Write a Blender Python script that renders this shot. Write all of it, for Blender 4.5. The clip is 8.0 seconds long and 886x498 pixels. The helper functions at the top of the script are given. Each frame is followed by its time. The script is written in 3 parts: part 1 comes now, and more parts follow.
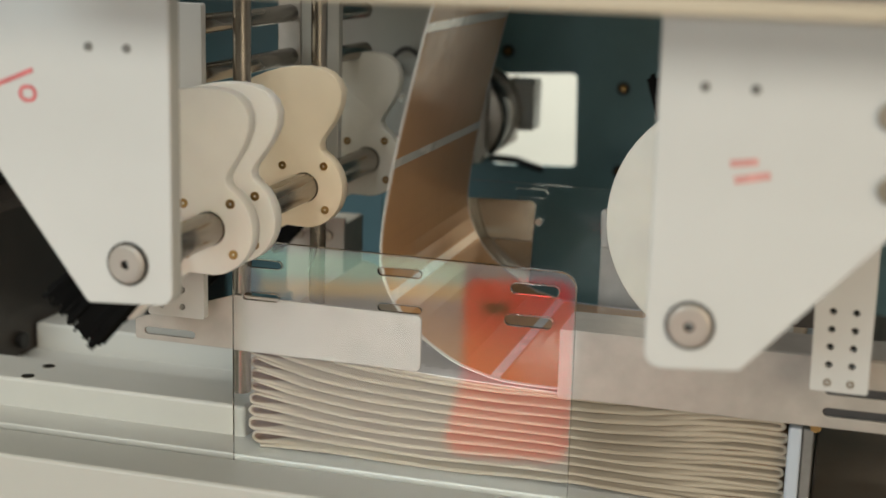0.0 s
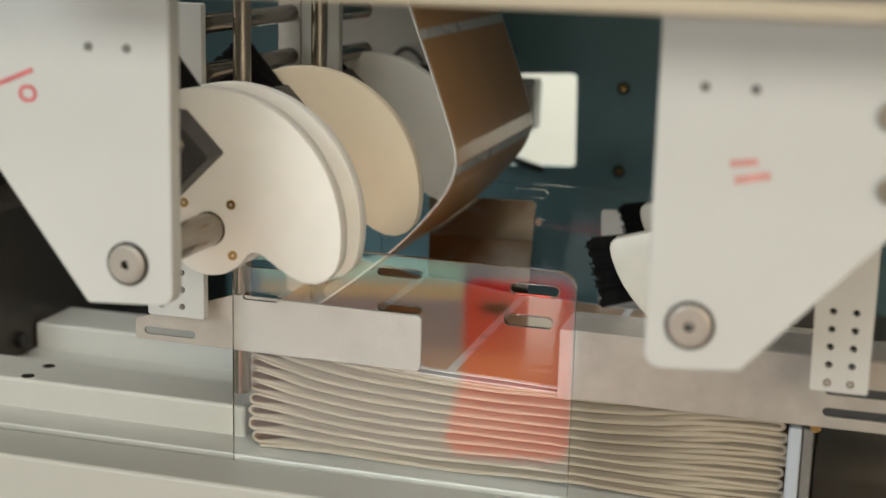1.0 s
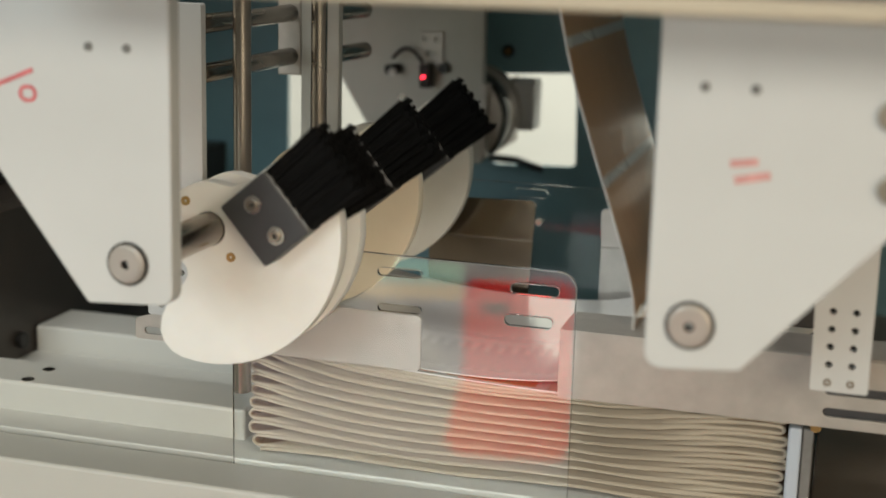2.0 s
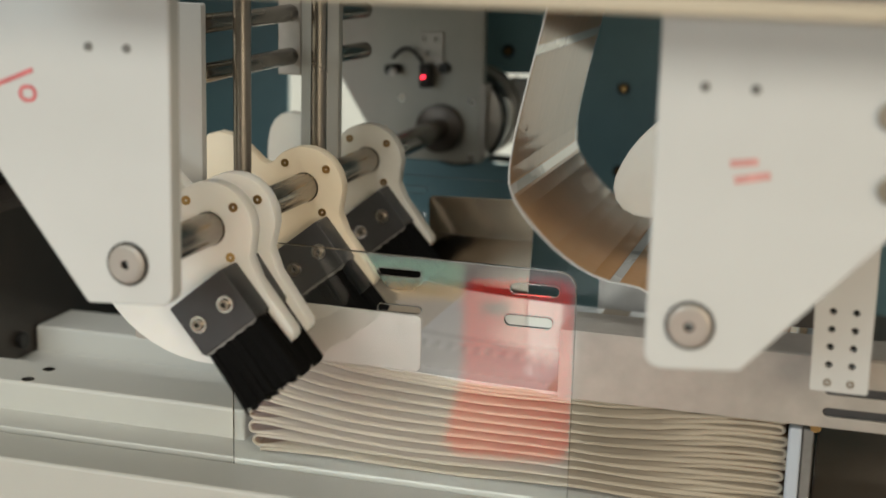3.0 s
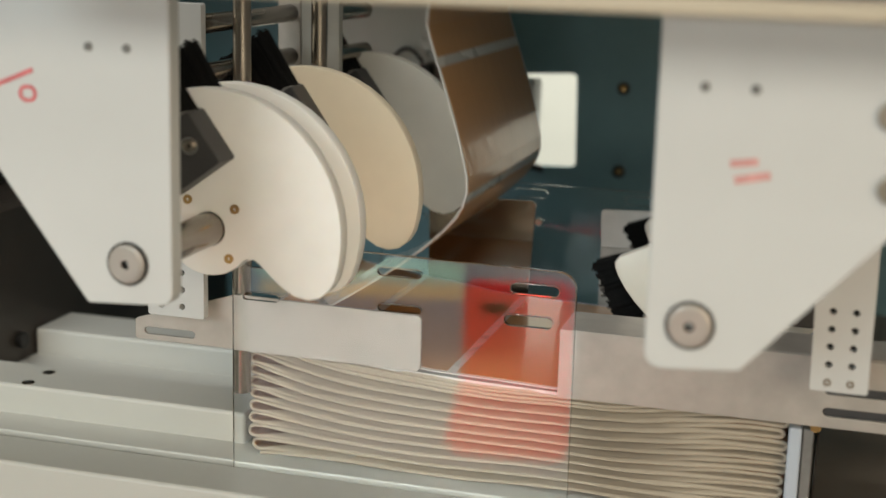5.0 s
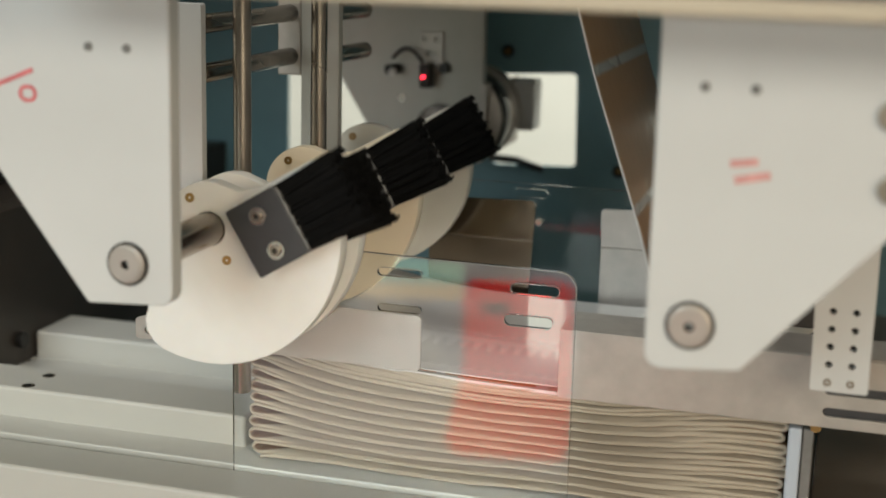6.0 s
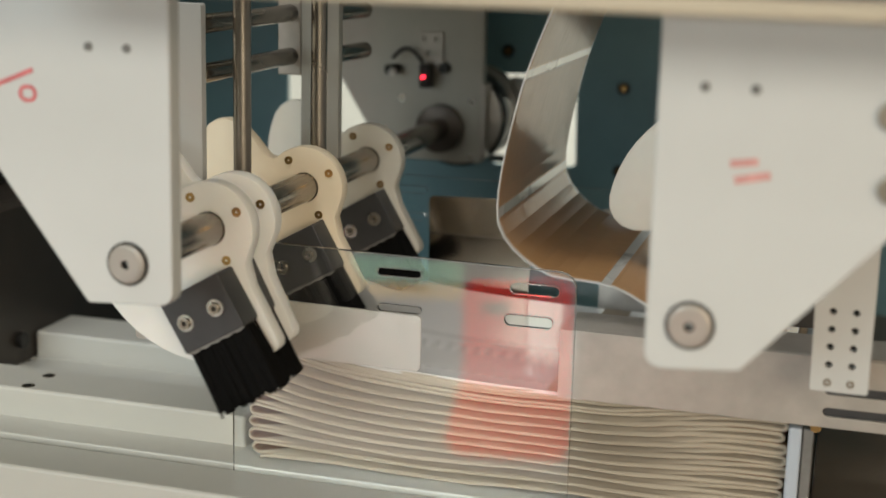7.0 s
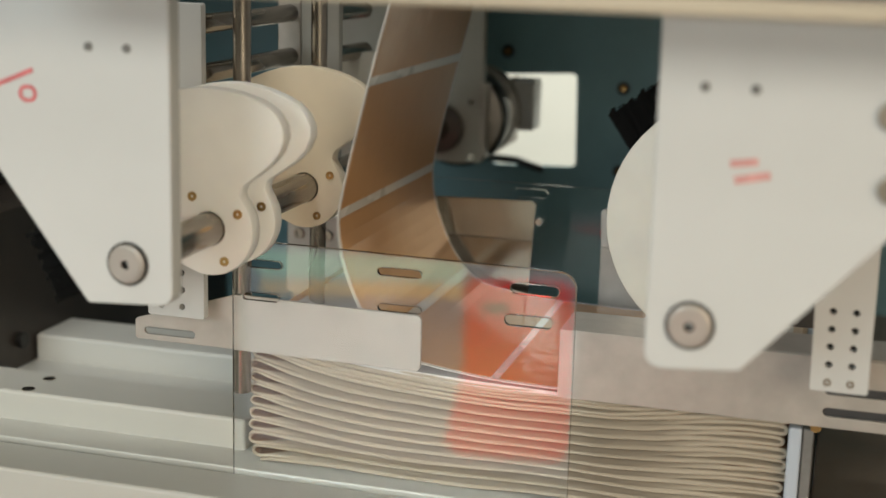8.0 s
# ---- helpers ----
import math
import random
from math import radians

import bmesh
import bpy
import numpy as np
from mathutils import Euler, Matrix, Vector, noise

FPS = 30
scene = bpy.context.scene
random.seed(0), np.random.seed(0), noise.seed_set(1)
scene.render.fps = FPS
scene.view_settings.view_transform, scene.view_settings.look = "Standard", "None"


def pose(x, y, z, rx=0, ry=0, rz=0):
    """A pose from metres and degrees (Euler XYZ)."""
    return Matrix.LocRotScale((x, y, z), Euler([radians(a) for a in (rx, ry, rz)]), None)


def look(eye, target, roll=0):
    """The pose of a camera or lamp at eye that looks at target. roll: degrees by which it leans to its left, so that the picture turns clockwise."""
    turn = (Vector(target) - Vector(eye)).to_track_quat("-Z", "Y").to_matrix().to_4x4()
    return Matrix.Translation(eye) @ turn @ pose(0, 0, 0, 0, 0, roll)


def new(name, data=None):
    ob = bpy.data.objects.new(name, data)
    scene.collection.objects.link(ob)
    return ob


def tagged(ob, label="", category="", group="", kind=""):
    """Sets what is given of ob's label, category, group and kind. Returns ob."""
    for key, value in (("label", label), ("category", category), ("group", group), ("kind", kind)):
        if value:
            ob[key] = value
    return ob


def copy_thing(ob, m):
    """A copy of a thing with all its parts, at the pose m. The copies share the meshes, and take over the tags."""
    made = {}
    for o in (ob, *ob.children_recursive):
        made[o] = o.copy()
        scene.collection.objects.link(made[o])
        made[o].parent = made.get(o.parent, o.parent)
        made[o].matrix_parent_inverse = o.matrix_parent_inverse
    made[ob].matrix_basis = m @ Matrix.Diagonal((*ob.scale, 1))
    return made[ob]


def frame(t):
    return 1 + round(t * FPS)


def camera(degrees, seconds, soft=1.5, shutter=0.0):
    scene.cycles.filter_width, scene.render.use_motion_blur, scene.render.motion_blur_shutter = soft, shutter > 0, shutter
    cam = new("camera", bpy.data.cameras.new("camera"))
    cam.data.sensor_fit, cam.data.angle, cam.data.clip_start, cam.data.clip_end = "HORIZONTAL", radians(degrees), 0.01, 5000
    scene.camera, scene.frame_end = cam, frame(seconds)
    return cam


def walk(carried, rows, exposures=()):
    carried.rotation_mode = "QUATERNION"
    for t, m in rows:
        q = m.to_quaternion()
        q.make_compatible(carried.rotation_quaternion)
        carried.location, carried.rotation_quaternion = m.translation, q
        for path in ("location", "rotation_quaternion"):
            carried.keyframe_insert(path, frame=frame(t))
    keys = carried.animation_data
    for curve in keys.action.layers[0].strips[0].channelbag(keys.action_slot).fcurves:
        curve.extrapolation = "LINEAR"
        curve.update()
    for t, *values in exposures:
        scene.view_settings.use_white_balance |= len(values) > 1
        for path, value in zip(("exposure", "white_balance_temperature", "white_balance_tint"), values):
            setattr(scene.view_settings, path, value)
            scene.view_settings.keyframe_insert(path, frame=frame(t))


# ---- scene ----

# ---- camera ----
CLIP = 8.0
EYE = (0.4288, -0.7883, 1.2091)
AHEAD = (-0.26701, 0.93904, -0.21659)
VIEW = look(EYE, tuple(e + a for e, a in zip(EYE, AHEAD)), 1.547)
cam = camera(34.28, CLIP, soft=1.5, shutter=0.4)
walk(cam, [(0.0, VIEW), (CLIP, VIEW)], exposures=[(0.0, 0.0), (CLIP, 0.0)])
cam.data.dof.use_dof = True
cam.data.dof.focus_distance = 1.12
cam.data.dof.aperture_fstop = 4.0

# ---- world and lamps ----
world = bpy.data.worlds.new("world")
scene.world = world
world.use_nodes = True
world.node_tree.nodes["Background"].inputs[0].default_value = (0.55, 0.6, 0.66, 1)
world.node_tree.nodes["Background"].inputs[1].default_value = 0.25


def lamp(name, at, target, size, watts, colour):
    data = bpy.data.lights.new(name, "AREA")
    data.shape, data.size, data.size_y = "RECTANGLE", size[0], size[1]
    data.energy, data.color = watts, colour
    ob = new(name, data)
    ob.matrix_world = look(at, target)
    return ob


# ---- materials ----
def material(name, colour, rough=0.5, metal=0.0, spread=0.08, grain=60.0, relief=0.0, coat=0.0, stretch=(1, 1, 1), stain=0.0,
             subsurface=0.0):
    """A surface with a fine grain, broad stains, uneven gloss and a slight relief."""
    mat = bpy.data.materials.new(name)
    mat.use_nodes = True
    nt = mat.node_tree
    b = nt.nodes["Principled BSDF"]
    b.inputs["Metallic"].default_value = metal
    b.inputs["Coat Weight"].default_value = coat
    b.inputs["Subsurface Weight"].default_value = subsurface
    b.inputs["Subsurface Radius"].default_value = (0.006, 0.005, 0.004)
    co = nt.nodes.new("ShaderNodeTexCoord")
    mp = nt.nodes.new("ShaderNodeMapping")
    mp.inputs["Scale"].default_value = stretch
    nt.links.new(co.outputs["Object"], mp.inputs["Vector"])
    fine = nt.nodes.new("ShaderNodeTexNoise")
    fine.inputs["Scale"].default_value = grain
    fine.inputs["Detail"].default_value = 6
    broad = nt.nodes.new("ShaderNodeTexNoise")
    broad.inputs["Scale"].default_value = grain / 12
    broad.inputs["Detail"].default_value = 3
    for n in (fine, broad):
        nt.links.new(mp.outputs["Vector"], n.inputs["Vector"])
    both = nt.nodes.new("ShaderNodeMath")
    both.operation = "ADD"
    nt.links.new(fine.outputs["Fac"], both.inputs[0])
    nt.links.new(broad.outputs["Fac"], both.inputs[1])
    ramp = nt.nodes.new("ShaderNodeMapRange")
    ramp.inputs["From Min"].default_value, ramp.inputs["From Max"].default_value = 0.6, 1.4
    ramp.inputs["To Min"].default_value, ramp.inputs["To Max"].default_value = 1 - spread - stain, 1 + spread
    nt.links.new(both.outputs[0], ramp.inputs["Value"])
    mix = nt.nodes.new("ShaderNodeVectorMath")
    mix.operation = "SCALE"
    mix.inputs[0].default_value = colour
    nt.links.new(ramp.outputs["Result"], mix.inputs["Scale"])
    nt.links.new(mix.outputs["Vector"], b.inputs["Base Color"])
    gloss = nt.nodes.new("ShaderNodeMapRange")
    gloss.inputs["From Min"].default_value, gloss.inputs["From Max"].default_value = 0.3, 0.7
    gloss.inputs["To Min"].default_value, gloss.inputs["To Max"].default_value = max(rough - 0.08, 0.02), min(rough + 0.08, 1)
    nt.links.new(broad.outputs["Fac"], gloss.inputs["Value"])
    nt.links.new(gloss.outputs["Result"], b.inputs["Roughness"])
    if relief:
        bump = nt.nodes.new("ShaderNodeBump")
        bump.inputs["Strength"].default_value = relief
        bump.inputs["Distance"].default_value = 0.002
        nt.links.new(fine.outputs["Fac"], bump.inputs["Height"])
        nt.links.new(bump.outputs["Normal"], b.inputs["Normal"])
    return mat


def glowing(name, colour, strength):
    mat = bpy.data.materials.new(name)
    mat.use_nodes = True
    b = mat.node_tree.nodes["Principled BSDF"]
    b.inputs["Base Color"].default_value = (*colour, 1)
    b.inputs["Emission Color"].default_value = (*colour, 1)
    b.inputs["Emission Strength"].default_value = strength
    return mat


def clear_plastic(name, tint, ior=1.49):
    mat = bpy.data.materials.new(name)
    mat.use_nodes = True
    b = mat.node_tree.nodes["Principled BSDF"]
    b.inputs["Base Color"].default_value = (*tint, 1)
    b.inputs["Transmission Weight"].default_value = 1.0
    b.inputs["Roughness"].default_value = 0.01
    b.inputs["IOR"].default_value = ior
    return mat


PAINT = material("white_paint", (0.565, 0.57, 0.56), 0.5, spread=0.02, grain=30, relief=0.02)
NYLON = material("white_nylon", (0.90, 0.892, 0.86), 0.42, spread=0.03, grain=40, relief=0.03, subsurface=0.2, stain=0.03)
BAR = material("white_bar", (0.56, 0.56, 0.525), 0.38, spread=0.02, grain=25, relief=0.02, subsurface=0.1)
CREAM = material("cream_paint", (0.54, 0.47, 0.36), 0.45, spread=0.02, grain=20)
BEIGE = material("beige_paint", (0.40, 0.345, 0.26), 0.5, spread=0.03, grain=20)
STEEL = material("ground_steel", (0.50, 0.48, 0.45), 0.26, metal=1.0, spread=0.06, grain=60, relief=0.03, stretch=(1, 1, 8))
SHAFT = material("shaft_steel", (0.33, 0.30, 0.265), 0.24, metal=1.0, spread=0.12, grain=60, relief=0.03, stain=0.1, stretch=(6, 1, 6))
CAP = material("turned_steel", (0.44, 0.40, 0.36), 0.45, metal=0.8, spread=0.06, grain=60, relief=0.03)
ROD = material("rod_steel", (0.36, 0.32, 0.275), 0.26, metal=1.0, spread=0.05, grain=40)
BURNT = material("dark_flange", (0.10, 0.085, 0.075), 0.35, metal=0.8, spread=0.15, grain=50)
GALV = material("galvanised", (0.36, 0.30, 0.235), 0.2, metal=1.0, spread=0.14, grain=28, relief=0.12, stain=0.12)
SHEET = material("sheet_metal", (0.48, 0.445, 0.405), 0.42, metal=0.35, spread=0.08, grain=60, relief=0.04, stain=0.14)
ALU = material("grey_plate", (0.44, 0.43, 0.39), 0.5, metal=0.25, spread=0.04, grain=45, relief=0.02, stain=0.05)
TEAL = material("teal_paint", (0.148, 0.285, 0.33), 0.42, spread=0.06, grain=30, relief=0.04, stain=0.08)
BLACK = material("black_oxide", (0.02, 0.019, 0.018), 0.4, metal=0.5, spread=0.2, grain=80)
GREY = material("grey_anodised", (0.055, 0.055, 0.057), 0.45, metal=0.35, spread=0.12, grain=80, relief=0.05)
BRISTLE = material("bristle", (0.005, 0.005, 0.005), 0.75, spread=0.3, grain=300)
WORN = material("worn_grey", (0.20, 0.195, 0.185), 0.6, metal=0.2, spread=0.2, grain=90, stain=0.2)
BOLT = material("bolt_steel", (0.34, 0.30, 0.25), 0.3, metal=1.0, spread=0.12, grain=90)
BRASS = material("brass", (0.48, 0.30, 0.12), 0.3, metal=1.0, spread=0.15, grain=90, stain=0.2)
BRISTLE.node_tree.nodes["Principled BSDF"].inputs["Specular IOR Level"].default_value = 0.12
# brown label side, with the shade of the gaps put into its colour
INNER = material("darkened_label_inside", (0.20, 0.105, 0.05), 0.5, spread=0.1, grain=60)
PAPER = material("paper", (0.42, 0.358, 0.278), 0.75, spread=0.03, grain=120, relief=0.06, subsurface=0.05)
LINER = material("release_liner", (0.69, 0.68, 0.66), 0.3, spread=0.03, grain=60, relief=0.03, coat=1.0)
LINER.node_tree.nodes["Principled BSDF"].inputs["Coat Roughness"].default_value = 0.08
LABEL = material("label_film", (0.50, 0.267, 0.108), 0.36, spread=0.08, grain=14, relief=0.05, coat=0.6, stain=0.06)
PALE = material("pale_plastic", (0.46, 0.51, 0.58), 0.2, spread=0.03, grain=30)
DARK = material("dark_panel", (0.040, 0.031, 0.024), 0.5, spread=0.15, grain=20, stain=0.2)
BROWN = material("brown_deck", (0.165, 0.122, 0.088), 0.25, spread=0.15, grain=9, relief=0.05, stain=0.25)
FAINTINK = material("faint_marker", (0.64, 0.32, 0.30), 0.6, spread=0.2, grain=150, stain=0.2)
REDINK = material("red_marker", (0.62, 0.17, 0.18), 0.6, spread=0.15, grain=150, stain=0.2)
FLOOR = material("floor_paint", (0.30, 0.30, 0.29), 0.4, spread=0.05, grain=5, relief=0.03)
WALLPAINT = material("room_paint", (0.74, 0.72, 0.66), 0.7, spread=0.03, grain=6, relief=0.05)
CABLE = material("black_rubber", (0.012, 0.012, 0.012), 0.45, spread=0.2, grain=60)
LED = glowing("red_led", (1.0, 0.02, 0.04), 9.0)
# glow colours made up for the reflections and haze in the acrylic
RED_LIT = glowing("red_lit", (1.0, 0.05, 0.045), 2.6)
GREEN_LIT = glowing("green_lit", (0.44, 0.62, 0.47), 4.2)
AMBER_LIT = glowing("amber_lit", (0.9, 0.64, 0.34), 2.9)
HAZE_GLOW = glowing("haze_glow", (0.86, 0.82, 0.86), 0.85)
# shade put into the fourth left cam's colour; creamier tone for the right cams
DULLED = material("dulled_nylon", (0.74, 0.71, 0.63), 0.42, spread=0.03, grain=40, relief=0.03, subsurface=0.2, stain=0.05)
IVORY = material("ivory_nylon", (0.84, 0.735, 0.565), 0.42, spread=0.03, grain=40, relief=0.03, subsurface=0.2, stain=0.03)
ACRYLIC = clear_plastic("acrylic", (0.90, 0.92, 0.915))
# index set low so the back pane hardly mirrors the added glow board
DULL_ACRYLIC = clear_plastic("low_gloss_acrylic", (0.94, 0.97, 0.97), 1.22)


label_bsdf = LABEL.node_tree.nodes["Principled BSDF"]
label_bsdf.inputs["Specular IOR Level"].default_value = 0.12
label_bsdf.inputs["Coat Roughness"].default_value = 0.05
label_bsdf.inputs["Coat IOR"].default_value = 1.45
crease = LABEL.node_tree.nodes.new("ShaderNodeTexNoise")
crease.inputs["Scale"].default_value = 22
crease.inputs["Detail"].default_value = 4
crease.inputs["Distortion"].default_value = 1.2
crease_map = LABEL.node_tree.nodes.new("ShaderNodeMapping")
crease_map.inputs["Scale"].default_value = (0.8, 3.0, 1.0)
own = LABEL.node_tree.nodes.new("ShaderNodeObjectInfo")
shift = LABEL.node_tree.nodes.new("ShaderNodeVectorMath")
shift.operation = "SCALE"
shift.inputs[0].default_value = (3.0, 1.0, 2.0)
LABEL.node_tree.links.new(own.outputs["Random"], shift.inputs["Scale"])
LABEL.node_tree.links.new(shift.outputs["Vector"], crease_map.inputs["Location"])
crease_co = LABEL.node_tree.nodes.new("ShaderNodeTexCoord")
LABEL.node_tree.links.new(crease_co.outputs["Object"], crease_map.inputs["Vector"])
LABEL.node_tree.links.new(crease_map.outputs["Vector"], crease.inputs["Vector"])
crease_bump = LABEL.node_tree.nodes.new("ShaderNodeBump")
crease_bump.inputs["Strength"].default_value = 0.12
crease_bump.inputs["Distance"].default_value = 0.004
LABEL.node_tree.links.new(crease.outputs["Fac"], crease_bump.inputs["Height"])
LABEL.node_tree.links.new(crease_bump.outputs["Normal"], label_bsdf.inputs["Coat Normal"])

# ---- building helpers ----
def part(name, bm, mat, parent=None, label="", smooth=False):
    me = bpy.data.meshes.new(name)
    bmesh.ops.recalc_face_normals(bm, faces=bm.faces)
    bm.to_mesh(me)
    bm.free()
    me.materials.append(mat)
    if smooth:
        for p in me.polygons:
            p.use_smooth = True
        me.set_sharp_from_angle(angle=radians(35))
    ob = new(name, me)
    if parent:
        ob.parent = parent
    if label:
        tagged(ob, label)
    return ob


def holder(name, m, label, category, group="", kind=""):
    ob = new(name)
    ob.matrix_world = m
    return tagged(ob, label, category, group, kind)


def box(x0, x1, y0, y1, z0, z1, bevel=0.0, segments=2):
    bm = bmesh.new()
    bmesh.ops.create_cube(bm, size=1, matrix=Matrix.LocRotScale(((x0 + x1) / 2, (y0 + y1) / 2, (z0 + z1) / 2), None,
                                                               (abs(x1 - x0), abs(y1 - y0), abs(z1 - z0))))
    if bevel:
        bmesh.ops.bevel(bm, geom=bm.edges[:], offset=bevel, segments=segments, affect="EDGES", profile=0.5)
    return bm


def rounded(points, radii, steps=6):
    """A closed outline with its corners rounded."""
    out = []
    n = len(points)
    for i, p in enumerate(points):
        p, a, b, r = Vector(p), Vector(points[i - 1]), Vector(points[(i + 1) % n]), radii[i]
        if not r:
            out.append(p)
            continue
        u, v = (a - p).normalized(), (b - p).normalized()
        half = u.angle(v) / 2
        d = r / math.tan(half)
        s, e = p + u * d, p + v * d
        c = p + (u + v).normalized() * (r / math.sin(half))
        for k in range(steps + 1):
            q = s.lerp(e, k / steps) - c
            out.append(c + q.normalized() * r)
    return out


def slab(outline, y0, y1, holes=(), bevel=0.0):
    """An upright plate in x and z from y0 to y1, with openings through it."""
    bm = bmesh.new()
    edges = []
    for loop in (outline, *holes):
        vs = [bm.verts.new((p[0], y0, p[1])) for p in loop]
        edges += [bm.edges.new((vs[i], vs[(i + 1) % len(vs)])) for i in range(len(vs))]
    made = bmesh.ops.triangle_fill(bm, use_beauty=True, use_dissolve=False, edges=edges)
    faces = [g for g in made["geom"] if isinstance(g, bmesh.types.BMFace)]
    ext = bmesh.ops.extrude_face_region(bm, geom=faces)
    bmesh.ops.translate(bm, verts=[g for g in ext["geom"] if isinstance(g, bmesh.types.BMVert)], vec=(0, y1 - y0, 0))
    bmesh.ops.recalc_face_normals(bm, faces=bm.faces)
    if bevel:
        rim = [e for e in bm.edges if len(e.link_faces) == 2 and e.calc_face_angle(0) > 1.2 and abs(e.verts[0].co.y - e.verts[1].co.y) < 1e-6]
        bmesh.ops.bevel(bm, geom=rim, offset=bevel, segments=2, affect="EDGES", profile=0.5)
    return bm


def rod(a, b, r, n=24, bevel=0.0):
    a, b = Vector(a), Vector(b)
    bm = bmesh.new()
    m = Matrix.Translation((a + b) / 2) @ (b - a).to_track_quat("Z", "Y").to_matrix().to_4x4()
    bmesh.ops.create_cone(bm, cap_ends=True, segments=n, radius1=r, radius2=r, depth=(b - a).length, matrix=m)
    if bevel:
        rim = [e for e in bm.edges if any(len(f.verts) > 4 for f in e.link_faces)]
        bmesh.ops.bevel(bm, geom=rim, offset=bevel, segments=2, affect="EDGES", profile=0.5)
    return bm


def join(*parts):
    bm = parts[0]
    for other in parts[1:]:
        me = bpy.data.meshes.new("joined")
        other.to_mesh(me)
        other.free()
        bm.from_mesh(me)
        bpy.data.meshes.remove(me)
    return bm


def circle(cx, cz, r, n=20):
    return [(cx + r * math.cos(2 * math.pi * k / n), cz + r * math.sin(2 * math.pi * k / n)) for k in range(n)]


def slot(cx, cz, length, height, lean=0.0, n=8):
    r = height / 2
    out = []
    for side, start in ((1, -90), (-1, 90)):
        for k in range(n + 1):
            a = radians(start + 180 * k / n)
            x, z = side * (length / 2 - r) + r * math.cos(a), r * math.sin(a)
            out.append((cx + x, cz + z + lean * x))
    return out


def socket_screw(parent, x, y, z, r, mat, facing=-1, name="screw"):
    """A round-headed socket screw that stands out of a face looking along y."""
    head = slab(circle(x, z, r, 16), y, y + facing * r * 0.6, [circle(x, z, r * 0.45, 6)], bevel=r * 0.12)
    well = rod((x, y, z), (x, y + facing * r * 0.15, z), r * 0.5, 8)
    return part(name, join(head, well), mat, parent)


# ---- the room ----
room_floor = tagged(part("floor", box(-3, 3.5, -2.6, 3.2, -0.1, 0), FLOOR), "grey sealed workshop floor", "floor", kind="structure")
for nm, b in (("wall_west", (-3.1, -3, -2.6, 3.2, 0, 2.8)), ("wall_east", (3.5, 3.6, -2.6, 3.2, 0, 2.8)),
              ("wall_south", (-3.1, 3.6, -2.7, -2.6, 0, 2.8)), ("wall_north", (-3.1, 3.6, 3.2, 3.3, 0, 2.8))):
    tagged(part(nm, box(*b), WALLPAINT), "plain off-white painted workshop wall", "wall", kind="structure")
tagged(part("ceiling", box(-3.1, 3.6, -2.7, 3.3, 2.8, 2.9), WALLPAINT), "plain white workshop ceiling", "ceiling", kind="structure")
lamp("front_light", (1.7, -2.3, 1.68), (0.3, 0.1, 0.95), (1.6, 0.9), 39, (1.0, 0.835, 0.63))
# unseen cool lamp added at the front left; there is no window
lamp("window_light", (-0.65, -2.3, 1.65), (0.0, 0.1, 0.95), (1.6, 0.9), 28, (0.83, 0.945, 0.97))
lamp("ceiling_light", (-0.3, -0.6, 2.75), (-0.3, -0.6, 0.9), (1.2, 0.5), 18, (0.97, 0.96, 0.92))
lamp("back_light", (0.4, 2.2, 2.7), (0.3, 2.6, 0.9), (2.0, 0.6), 88, (0.97, 0.99, 0.92))

# ---- machine frame ----
# teal back panel with its window
window = rounded([(0.023, 1.047), (0.118, 1.052), (0.121, 0.943), (0.020, 0.940)], [0.006] * 4)
hole_left = rounded([(-0.240, 1.085), (-0.10, 1.085), (-0.10, 0.93), (-0.240, 0.93)], [0.006] * 4)
# guessed unseen opening that gives the label film its bright reflection
hole_right = rounded([(0.235, 1.05), (0.335, 1.05), (0.335, 0.94), (0.235, 0.94)], [0.006] * 4)
back = holder("back_panel", Matrix(), "teal painted steel machine panel with a square window", "panel", kind="structure")
part("sheet", slab([(-0.7, 0.3), (0.9, 0.3), (0.9, 1.6), (-0.7, 1.6)], 0.85, 0.856, [window, hole_left, hole_right]), TEAL, back)
for x, z in ((0.173, 1.038), (0.173, 0.942), (0.036, 1.074), (-0.21, 1.10)):
    bolt = socket_screw(back, x, 0.85, z, 0.0075, BLACK, name="bolt")
    part("socket", slab(circle(x, z, 0.0033, 6), 0.8474, 0.8487), BRASS, bolt)


def side_plate(name, y0, y1, mat, label, group):
    """The left bearing plate of a pair, in its own space: its shaft at the origin."""
    th = holder(name, Matrix(), label, "machine plate", group)
    pts = [(-0.20, 0.40), (-0.20, 0.195), (-0.089, 0.052), (-0.029, -0.028), (0.030, -0.025), (0.031, 0.40)]
    part("plate", slab(rounded(pts, [0, 0, 0, 0.004, 0.009, 0]), y0, y1, bevel=0.0012), mat, th)
    return th


